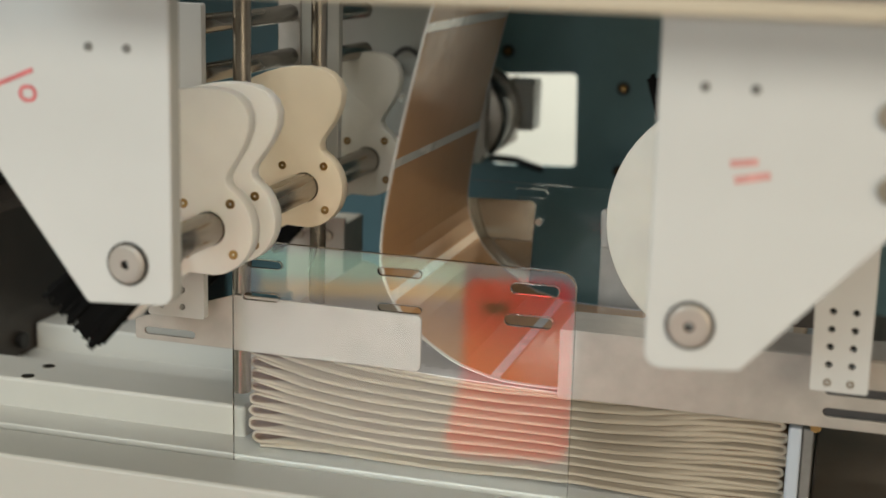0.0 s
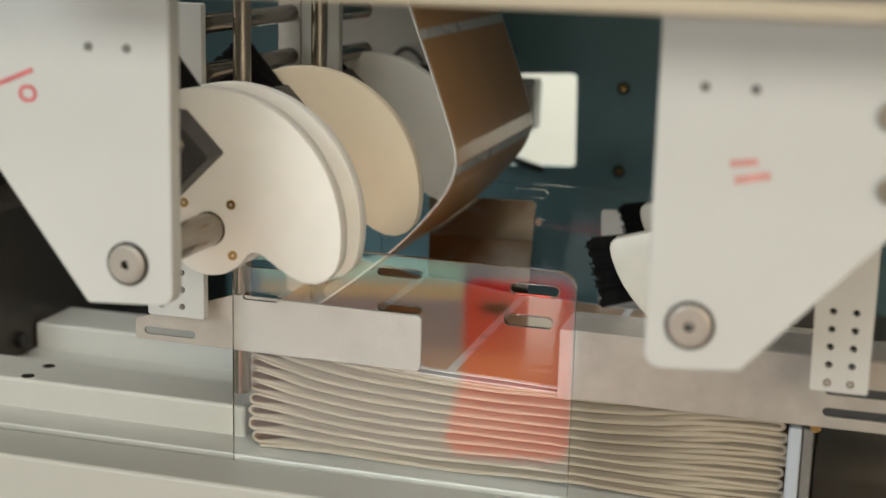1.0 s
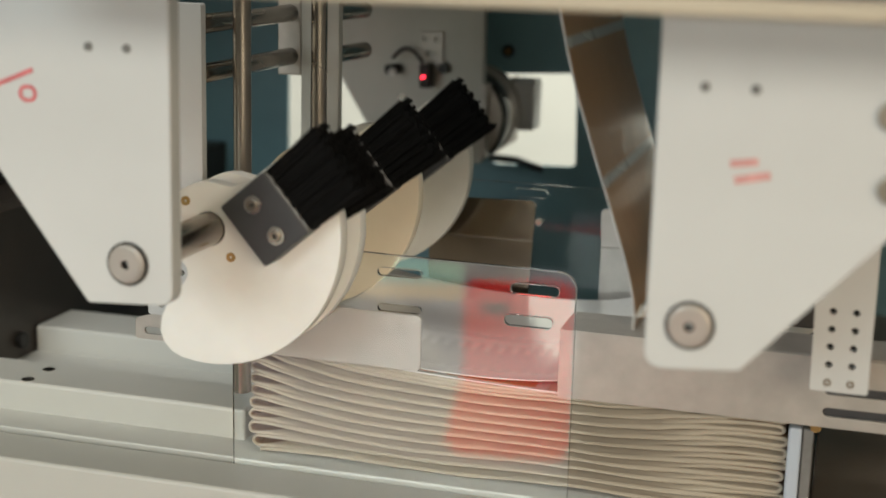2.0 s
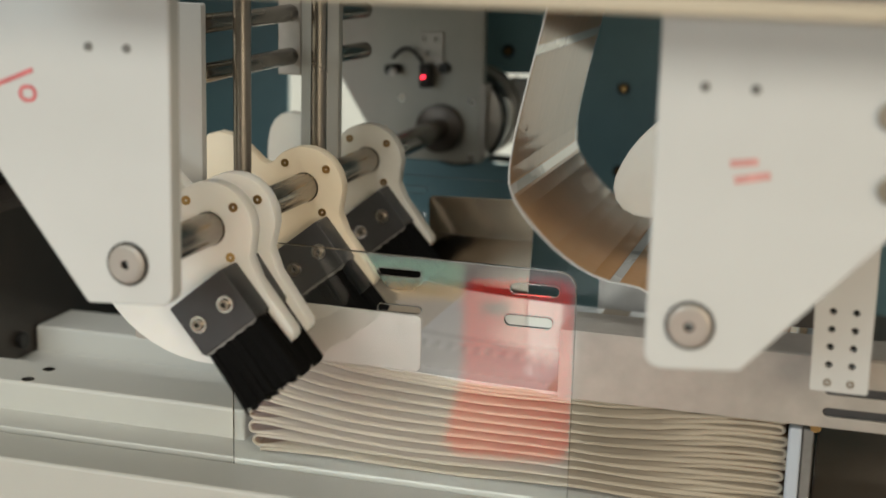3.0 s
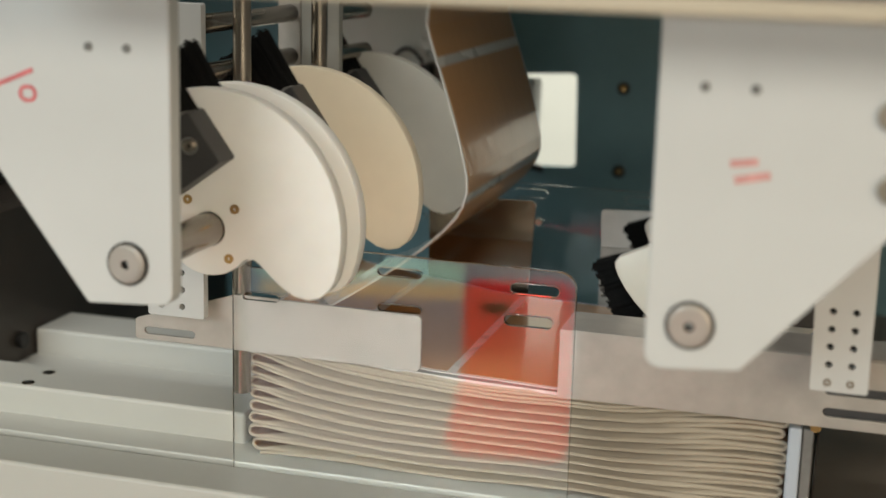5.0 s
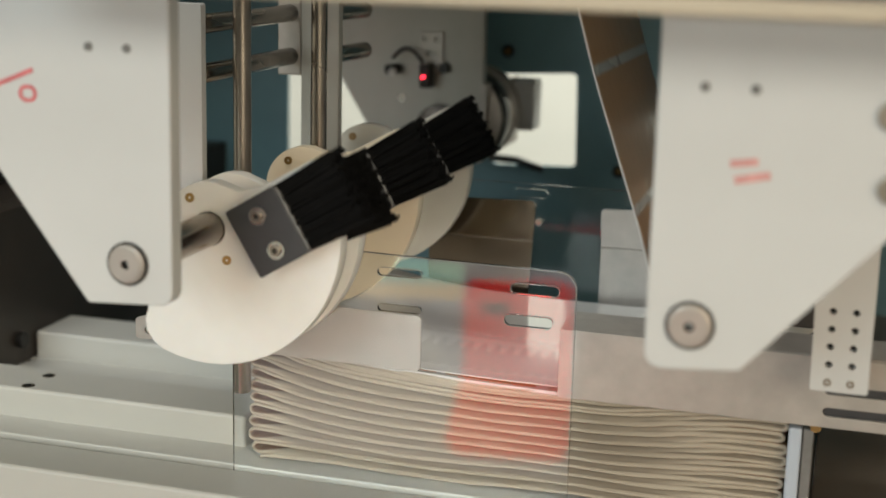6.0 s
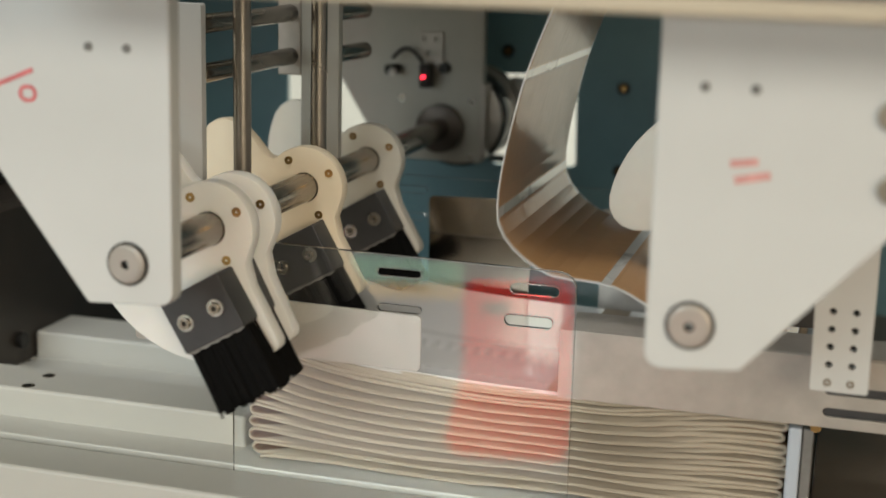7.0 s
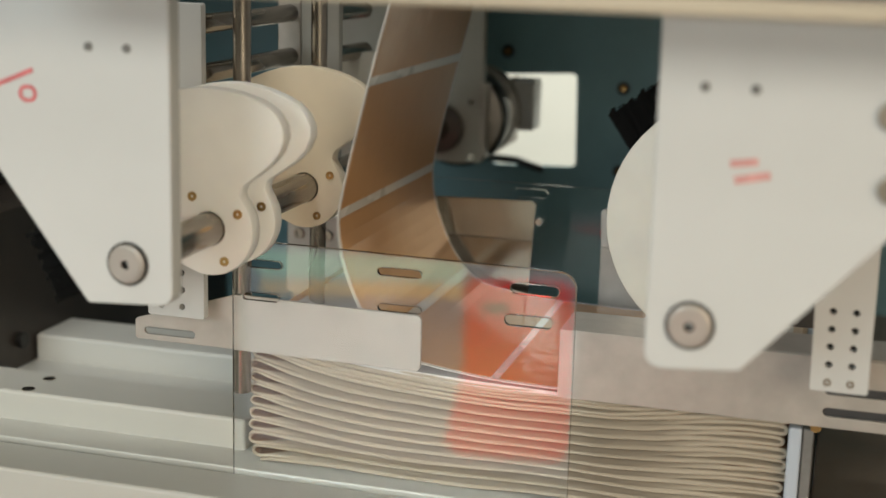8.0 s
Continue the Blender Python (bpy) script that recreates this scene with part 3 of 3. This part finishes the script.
def stack_folds(seed):
    """The zigzag of the stack from the bottom up, one run for each fold: rows of x, z, half thickness, droop and which ply it is."""
    rnd = random.Random(seed)
    pitch = (STACK_TOP - STACK_LOW) / FOLDS
    n = 56
    grid = [0.5 - 0.5 * math.cos(math.pi * j / n) for j in range(n + 1)]

    def lift(s, q):
        out = (0.017 * q + 0.022 * q * (1 - q)) * math.exp(-s / 0.15) + 0.013 * q ** 3 * math.exp(-s / 0.22) + 0.0170 * q * ease((s - 0.62) / 0.36)
        out += 0.0026 * math.exp(-((s - 0.60) / 0.10) ** 2) * (0.3 + 0.7 * q) - 0.0016 * math.exp(-s / 0.03)
        return out + 0.0006 * math.sin(13 * s + 4 * q)

    opened = [(rnd.uniform(0.75, 1.35), rnd.uniform(0.50, 0.66), rnd.uniform(0.10, 0.20), rnd.uniform(0.60, 0.74), rnd.uniform(0.8, 1.2)) for _ in range(FOLDS + 1)]
    inner = [(rnd.uniform(0.74, 0.84), rnd.uniform(0.22, 0.38)) for _ in range(FOLDS)]
    wave = [(rnd.uniform(0, 6.3), rnd.uniform(0.3, 1.0)) for _ in range(FOLDS)]
    left = [rnd.uniform(0.0, 0.006) for _ in range(FOLDS + 1)]
    right = [rnd.uniform(-0.004, 0.001) for _ in range(FOLDS)]

    def outer_gap(k, s):
        a, c, w, shut, big = opened[k]
        g = 0.11 + 0.40 * math.exp(-(s / (0.12 * a)) ** 1.4) + 0.24 * big * math.exp(-((s - c) / w) ** 2)
        return g * (1 - 0.97 * ease((s - shut) / 0.16))

    def ply(k, up, s):
        q = k / (FOLDS - 1)
        d = 0.5 / (FOLDS - 1)
        p = pitch + lift(s, q + d) - lift(s, q - d)
        a = p * (0.015 + inner[k][1] * ease((s - inner[k][0]) / (0.99 - inner[k][0])))
        b = p * (outer_gap(k, s) + outer_gap(k + 1, s)) / 2
        h = max((p - a - b) / 2, 0.0016)
        side = 1 if up else -1
        shift = 0.0005 * wave[k][1] * math.sin(8 * s + wave[k][0]) * math.sin(math.pi * s)
        z = STACK_LOW + pitch * (k + 0.5) + lift(s, q) + shift + side * (a + h) / 2
        z += p * (outer_gap(k, s) - outer_gap(k + 1, s)) / 4
        x0 = X_LEFT + 0.007 + left[k + 1 if up else k]
        x = x0 + (X_RIGHT - 0.002 + right[k] - x0) * s
        return (x, z, h / 2, ease(s / 0.10) * (1 - ease((s - 0.76) / 0.16)) * (k < FOLDS - 1), 1 if up else 0)

    def nose(a, b, bulge, part_of):
        rows = []
        for m in part_of:
            u = math.pi * m / 10
            rows.append(((a[0] + b[0]) / 2 + bulge * math.sin(u) ** 0.7, a[1] + (b[1] - a[1]) * (1 - math.cos(u)) / 2, a[2] + (b[2] - a[2]) * m / 10, 0.0, 0))
        return rows

    runs = []
    for k in range(FOLDS):
        low = [ply(k, False, s) for s in grid]
        top = [ply(k, True, s) for s in reversed(grid)]
        run = nose(ply(k - 1, True, 0.0), low[0], -0.006, range(5, 10)) if k else []
        run += low + nose(low[-1], top[0], 0.005, range(1, 10)) + top
        if k < FOLDS - 1:
            run += nose(top[-1], ply(k + 1, False, 0.0), -0.006, range(1, 6))
        runs.append(run)
    return runs


LOW_PLY = ((-1, -0.85, -0.5, 0, 0.5, 0.85, 1), (0.0016, 0.0005, 0.0, 0.0006, 0.0016, 0.0027, 0.0035))
TOP_PLY = ((-1, -0.85, -0.5, 0, 0.5, 0.85, 1), (0.0035, 0.0041, 0.0054, 0.0080, 0.0115, 0.0145, 0.0185))


def folded_sheet(run, y0, y1):
    """A run of soft paper whose front edge hangs over a little, from y0 back to y1."""
    bm = bmesh.new()
    rows = []
    n = len(run)
    across = (1, 0.85, 0.5, 0, -0.5, -0.85, -1)
    for i, (x, z, r, droop, up) in enumerate(run):
        a, b = run[max(i - 1, 0)], run[min(i + 1, n - 1)]
        d = Vector((b[0] - a[0], b[1] - a[1])).normalized()
        w = 0.0007 * math.sin(x * 37 + z * 900) + 0.0004 * math.sin(x * 95 + z * 300)
        row = [bm.verts.new((x - d.y * r, y1, z + d.x * r))]
        for u in across:
            hang = np.interp(-u if up else u, *(TOP_PLY if up else LOW_PLY))
            plain = 0.0016 * (1 - math.sqrt(1 - 0.98 * u * u))
            row.append(bm.verts.new((x - d.y * r * u, y0 + w + plain + (hang - plain) * droop, z + d.x * r * u)))
        row.append(bm.verts.new((x + d.y * r, y1, z - d.x * r)))
        rows.append(row)
    m = len(rows[0])
    for a, b in zip(rows, rows[1:]):
        for k in range(m):
            bm.faces.new((a[k], a[(k + 1) % m], b[(k + 1) % m], b[k]))
    bm.faces.new(rows[0])
    bm.faces.new(rows[-1][::-1])
    return bm


stack = holder("label_stack", Matrix(), "zigzag folded stack of cream-edged paper labels", "paper stack")
FRESH = []
old_runs = stack_folds(3)
top_run = old_runs[-1]
for run, front in [(run, -0.0012) for run in old_runs] + [(stack_folds(seed)[-1], -0.0006) for seed in (5, 8)]:
    fold = part("fold", folded_sheet(run, Y_NEAR + front, Y_FAR), PAPER, stack, smooth=True)
    if front > -0.001:
        FRESH.append(fold)
    if run is top_run or fold in FRESH:
        continue
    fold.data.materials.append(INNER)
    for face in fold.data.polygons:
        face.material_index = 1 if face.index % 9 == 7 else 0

# ---- the running label web ----
CYCLE, PLY, FEED, PITCH, CUT = 3.905, 0.42, 0.2151, 0.105, 9
SHAPES = []


def shape(when, *pts):
    """The web's run at a moment of the cycle, from the top of the opening down to the fold on the stack."""
    SHAPES.append((when, [Vector(p) for p in pts]))


shape(3.0, (0.214, 1.163), (0.189, 1.033), (0.216, 0.991), (0.255, 0.965), (0.297, 0.956), (0.382, 0.897), (0.400, 0.871))
shape(3.095, (0.219, 1.163), (0.195, 1.094), (0.182, 1.001), (0.217, 0.965), (0.277, 0.956), (0.382, 0.893), (0.400, 0.871))
shape(3.5, (0.176, 1.161), (0.167, 1.117), (0.143, 1.017), (0.157, 0.951), (0.165, 0.917), (0.181, 0.906), (0.228, 0.908), (0.322, 0.886), (0.400, 0.871))
shape(3.595, (0.168, 1.161), (0.165, 1.121), (0.147, 0.994), (0.150, 0.977), (0.165, 0.908), (0.178, 0.882), (0.232, 0.876), (0.400, 0.871))
shape(3.905, (0.129, 1.160), (0.122, 1.135), (0.100, 1.037), (0.091, 0.965), (0.104, 0.928), (0.130, 0.902), (0.177, 0.878), (0.234, 0.875), (0.400, 0.871))
shape(4.0, (0.109, 1.159), (0.100, 1.117), (0.075, 1.018), (0.076, 0.966), (0.088, 0.924), (0.127, 0.890), (0.177, 0.877), (0.234, 0.875), (0.400, 0.871))
shape(4.095, (0.095, 1.158), (0.081, 1.104), (0.057, 0.999), (0.059, 0.966), (0.074, 0.925), (0.097, 0.895), (0.127, 0.881), (0.177, 0.876), (0.234, 0.875), (0.400, 0.871))
shape(4.405, (0.095, 1.158), (0.095, 1.096), (0.093, 1.054), (0.075, 1.023), (0.039, 0.989), (0.024, 0.972), (0.024, 0.966), (0.034, 0.948), (0.064, 0.914), (0.094, 0.882), (0.127, 0.877), (0.191, 0.8765), (0.400, 0.871))
shape(4.5, (0.090, 1.158), (0.096, 1.117), (0.099, 1.054), (0.089, 1.019), (0.057, 0.995), (0.028, 0.970), (0.028, 0.964), (0.034, 0.946), (0.062, 0.913), (0.092, 0.880), (0.125, 0.8765), (0.191, 0.8765), (0.400, 0.871))
shape(4.7, (0.117, 1.159), (0.124, 1.110), (0.125, 1.077), (0.118, 1.030), (0.103, 0.994), (0.058, 0.960), (0.011, 0.937), (0.002, 0.927), (0.016, 0.922), (0.045, 0.908), (0.090, 0.881), (0.127, 0.8765), (0.191, 0.8765), (0.400, 0.871))
shape(4.905, (0.108, 1.159), (0.148, 1.049), (0.142, 1.019), (0.103, 0.973), (0.040, 0.922), (-0.013, 0.889), (-0.020, 0.877), (-0.008, 0.873), (0.045, 0.884), (0.090, 0.880), (0.127, 0.8765), (0.191, 0.8765), (0.400, 0.871))
LAID = [(-0.008, 0.872), (0.125, 0.873), (0.400, 0.870)]
shape(5.405, (0.163, 1.161), (0.178, 1.113), (0.193, 1.040), (0.201, 0.990), (0.200, 0.960), (0.195, 0.929), (0.172, 0.912), (0.127, 0.905), (0.059, 0.894), (-0.019, 0.876), *LAID)
shape(5.605, (0.163, 1.161), (0.185, 1.089), (0.215, 1.029), (0.222, 1.000), (0.229, 0.932), (0.220, 0.896), (0.173, 0.878), (0.105, 0.876), (-0.019, 0.876), *LAID)
shape(6.0, (0.233, 1.164), (0.251, 1.105), (0.272, 1.045), (0.291, 0.989), (0.307, 0.923), (0.301, 0.886), (0.281, 0.878), (0.232, 0.877), (0.105, 0.876), (-0.019, 0.876), *LAID)
shape(6.5, (0.260, 1.165), (0.256, 1.113), (0.271, 1.016), (0.285, 0.997), (0.318, 0.954), (0.373, 0.909), (0.395, 0.882), (0.384, 0.876), (0.232, 0.877), (0.105, 0.876), (-0.019, 0.876), *LAID)
shape(6.6, (0.235, 1.164), (0.228, 1.087), (0.247, 1.044), (0.266, 0.999), (0.297, 0.968), (0.373, 0.913), (0.397, 0.880), (0.388, 0.876), (0.232, 0.877), (-0.019, 0.876), *LAID)
shape(6.7, (0.216, 1.163), (0.206, 1.079), (0.231, 1.038), (0.269, 0.984), (0.297, 0.964), (0.381, 0.906), (0.399, 0.878), (0.388, 0.875), (0.232, 0.876), (-0.019, 0.875), *LAID)
first = SHAPES[0][1]
SHAPES.append((3.0 + CYCLE, first + [Vector(p) for p in ((0.388, 0.870), (0.232, 0.871), (-0.019, 0.871), (-0.008, 0.868), (0.125, 0.868), (0.400, 0.867))]))


def smooth_line(pts, step=0.004):
    """A rounded run through the points, as rows of length from its lower end, x and z."""
    run = []
    n = len(pts)
    for i in range(n - 1):
        p0, p1, p2, p3 = pts[max(i - 1, 0)], pts[i], pts[i + 1], pts[min(i + 2, n - 1)]
        k = max(2, int((p2 - p1).length / step))
        t1, t2 = (p2 - p0) * 0.5, (p3 - p1) * 0.5
        lim = (p2 - p1).length
        for t in (t1, t2):
            if t.length > lim:
                t *= lim / t.length
        for j in range(k):
            s = j / k
            run.append(p1 * (2 * s ** 3 - 3 * s ** 2 + 1) + t1 * (s ** 3 - 2 * s ** 2 + s) + p2 * (3 * s ** 2 - 2 * s ** 3) + t2 * (s ** 3 - s ** 2))
    run.append(pts[-1])
    run = run[::-1]
    length = [0.0]
    for a, b in zip(run, run[1:]):
        length.append(length[-1] + (b - a).length)
    return np.array(length), np.array([p.x for p in run]), np.array([p.y for p in run])


LINES = []
for when, pts in SHAPES:
    ls, xs, zs = smooth_line(pts)
    want = 0.410 + FEED * (when - 3.0)
    # the hanging run keeps its true length; the slack lies in the folds on the stack
    low, keep = ls[-1] - 0.33, want - 0.33
    ls = np.where(ls < low, ls * (keep / low), ls - low + keep)
    # above the opening the web runs over the feed roller to the supply roll
    top = Vector((xs[-1], zs[-1]))
    ahead = [Vector((0.5 * top.x + 0.075, 1.325)), Vector((0.5 * top.x + 0.085, 1.345)), Vector((0.5 * top.x + 0.105, 1.352)), Vector((0.78, 1.36))]
    for k in range(1, 200):
        turn, r = -2 * math.pi * k / 40, 0.09 - 0.0010 * k / 40
        ahead.append(Vector((0.78 - r * math.sin(turn), 1.27 + r * math.cos(turn))))
    more = []
    for p in ahead:
        more.append(((more[-1][0] if more else ls[-1]) + (p - top).length, p.x, p.y))
        top = p
    ls, xs, zs = (np.append(old, [m[i] for m in more]) for i, old in enumerate((ls, xs, zs)))
    LINES.append((when, ls, xs, zs))


def end_lift(x):
    """What has been laid down follows the raised ends of the stack."""
    s = max((x - X_LEFT) / (X_RIGHT - X_LEFT), 0.0)
    return 0.017 * math.exp(-s / 0.15) + 0.013 * math.exp(-s / 0.22) + 0.017 * ease((s - 0.62) / 0.36)


def web_point(d, t):
    """Where the web lies at t, d metres of web above the first fold at the right."""
    ph = t + CYCLE
    turn = math.floor((ph - 3.0) / CYCLE)
    ph -= turn * CYCLE
    d -= turn * 2 * PLY
    if d < 0:
        k = math.floor(-d / PLY)
        s = -d / PLY - k
        s = s if k % 2 else 1 - s
        if k % 2 == 0:
            x = X_RIGHT - 0.010 * min(1.0, -d / 0.03) - (1 - s) * (X_RIGHT - X_LEFT - 0.014)
        else:
            x = X_LEFT + 0.004 + s * (X_RIGHT - X_LEFT - 0.014)
        return Vector((x, 0.8725 - 0.0009 * k + end_lift(x)))
    i = max(j for j in range(len(LINES)) if LINES[j][0] <= ph + 1e-6)
    i = min(i, len(LINES) - 2)
    a, b = LINES[i], LINES[i + 1]
    q = (ph - a[0]) / (b[0] - a[0])
    pa = Vector((np.interp(d, a[1], a[2]), np.interp(d, a[1], a[3])))
    pb = Vector((np.interp(d, b[1], b[2]), np.interp(d, b[1], b[3])))
    p = pa.lerp(pb, q)
    p.y += (1 - ease((p.y - 0.877) / 0.012)) * end_lift(p.x)
    return p


PIECE = PITCH / CUT
STRIP = 0.0075
LABEL_PHASE, CREASE = 0.054, 0.009


def web_piece(kind):
    """One stiff strip of the web: x along the web (upwards), y across it; label face up."""
    w = Y_FAR - Y_NEAR
    bm = box(-PIECE * 0.502, PIECE * 0.502, 0, w, -0.0004, 0.0004)
    x0, x1 = -PIECE * 0.502, PIECE * 0.502
    a = len(bm.faces)
    if kind == 0:
        lab = join(box(x0, PIECE * 0.5 - CREASE, 0.004, w - 0.004, -0.0007, -0.0004),
                   box(PIECE * 0.5 - CREASE + STRIP, x1, 0.004, w - 0.004, -0.0007, -0.0004))
    else:
        lab = box(x0, x1, 0.004, w - 0.004, -0.0007, -0.0004)
    me = bpy.data.meshes.new("web_strip")
    bmesh.ops.recalc_face_normals(lab, faces=lab.faces)
    bm = join(bm, lab)
    bm.to_mesh(me)
    bm.free()
    me.materials.append(LINER)
    me.materials.append(LABEL)
    for p in me.polygons:
        p.material_index = 1 if p.index >= a else 0
    return me


web = holder("label_web", Matrix(), "running web of glossy brown labels on white liner", "label web")
web_meshes = [web_piece(0), web_piece(1)]
WEB = []
first_piece, last_piece = round(-1.0 * PLY / PIECE), round((0.410 + FEED * (0.905 + CLIP) + 0.22) / PIECE)
for k in range(first_piece, last_piece):
    ob = new("web_strip", web_meshes[0 if k % CUT == CUT - 1 else 1])
    ob.parent = web
    WEB.append((ob, (k + 0.5) * PIECE + LABEL_PHASE + CREASE))
supply = holder("supply_roll", pose(0.78, Y_NEAR, 1.27), "supply roll of labels on a grey core", "roll")
part("core", rod((0, -0.02, 0), (0, 0.30, 0), 0.079, 40, 0.001), ALU, supply, smooth=True)
part("axle", rod((0, -0.03, 0), (0, 0.62, 0), 0.012, 20), STEEL, supply, smooth=True)
roller = holder("feed_roller", pose(0.19, 0.18, 1.328), "grey feed roller above the opening", "roller")
part("drum", rod((0, 0, 0), (0, 0.36, 0), 0.02, 24), STEEL, roller, smooth=True)


# ---- what moves ----
def cam_angle(t):
    """Degrees by which the left cams' flank stands above the level."""
    ph = t % CYCLE
    slip = np.interp(ph, (0.0, 0.19, 0.5, 0.6, 1.0, 1.5, 2.1, 2.5, 3.1, 3.55, 3.75, CYCLE), (0, -2.5, 2, 1, 0.5, 0, -2, 0.5, -0.5, 1, 1, 0))
    return 88 - 360 / CYCLE * (t - 1.5) + slip


def drop(t):
    """How far the table has sunk: a small step after each fold."""
    out = 0.0
    for start in (1.78, 3.68, 5.64, 7.62):
        out += TABLE_DROP * min(max((t - start) / 0.2, 0.0), 1.0)
    return out


def motions():
    times = [k * 0.1 for k in range(81)]
    for obs, ys, x, z, sign, late in ((left_cams, CAM_Y, 0.0, 1.0, 1, 0.0), (right_cams, CAM_Y[2:], 0.35, 0.996, -1, 1.62)):
        for ob, y, own_turn in zip(obs, ys, CAM_TURN if sign > 0 else (0.0, 0.0)):
            rows = []
            for t in times:
                a = cam_angle(t + late) + own_turn
                rows.append((t, pose(x, y, z, 0, -a if sign > 0 else a - 180, 0)))
            walk(ob, rows)
    for ob in (table, stack):
        walk(ob, [(t, pose(0, 0, -drop(t))) for t in times])
    # fresh folds stay at the top while those below them sink
    for ob, most in zip(FRESH, (0.0072, 0.0144)):
        walk(ob, [(t, pose(0, 0, min(drop(t), most))) for t in times])
    for ob, d in WEB:
        rows = []
        for t in times:
            a, b = web_point(d - PIECE / 2, t), web_point(d + PIECE / 2, t)
            v = b - a
            m = (a + b) / 2
            rows.append((t, pose(m.x, Y_NEAR, m.y, 0, -math.degrees(math.atan2(v.y, v.x)), 0)))
        still = [rows[0]]
        for p, q, r in zip(rows, rows[1:], rows[2:]):
            if (p[1].translation - q[1].translation).length > 1e-5 or (r[1].translation - q[1].translation).length > 1e-5:
                still.append(q)
        still.append(rows[-1])
        walk(ob, still)


motions()
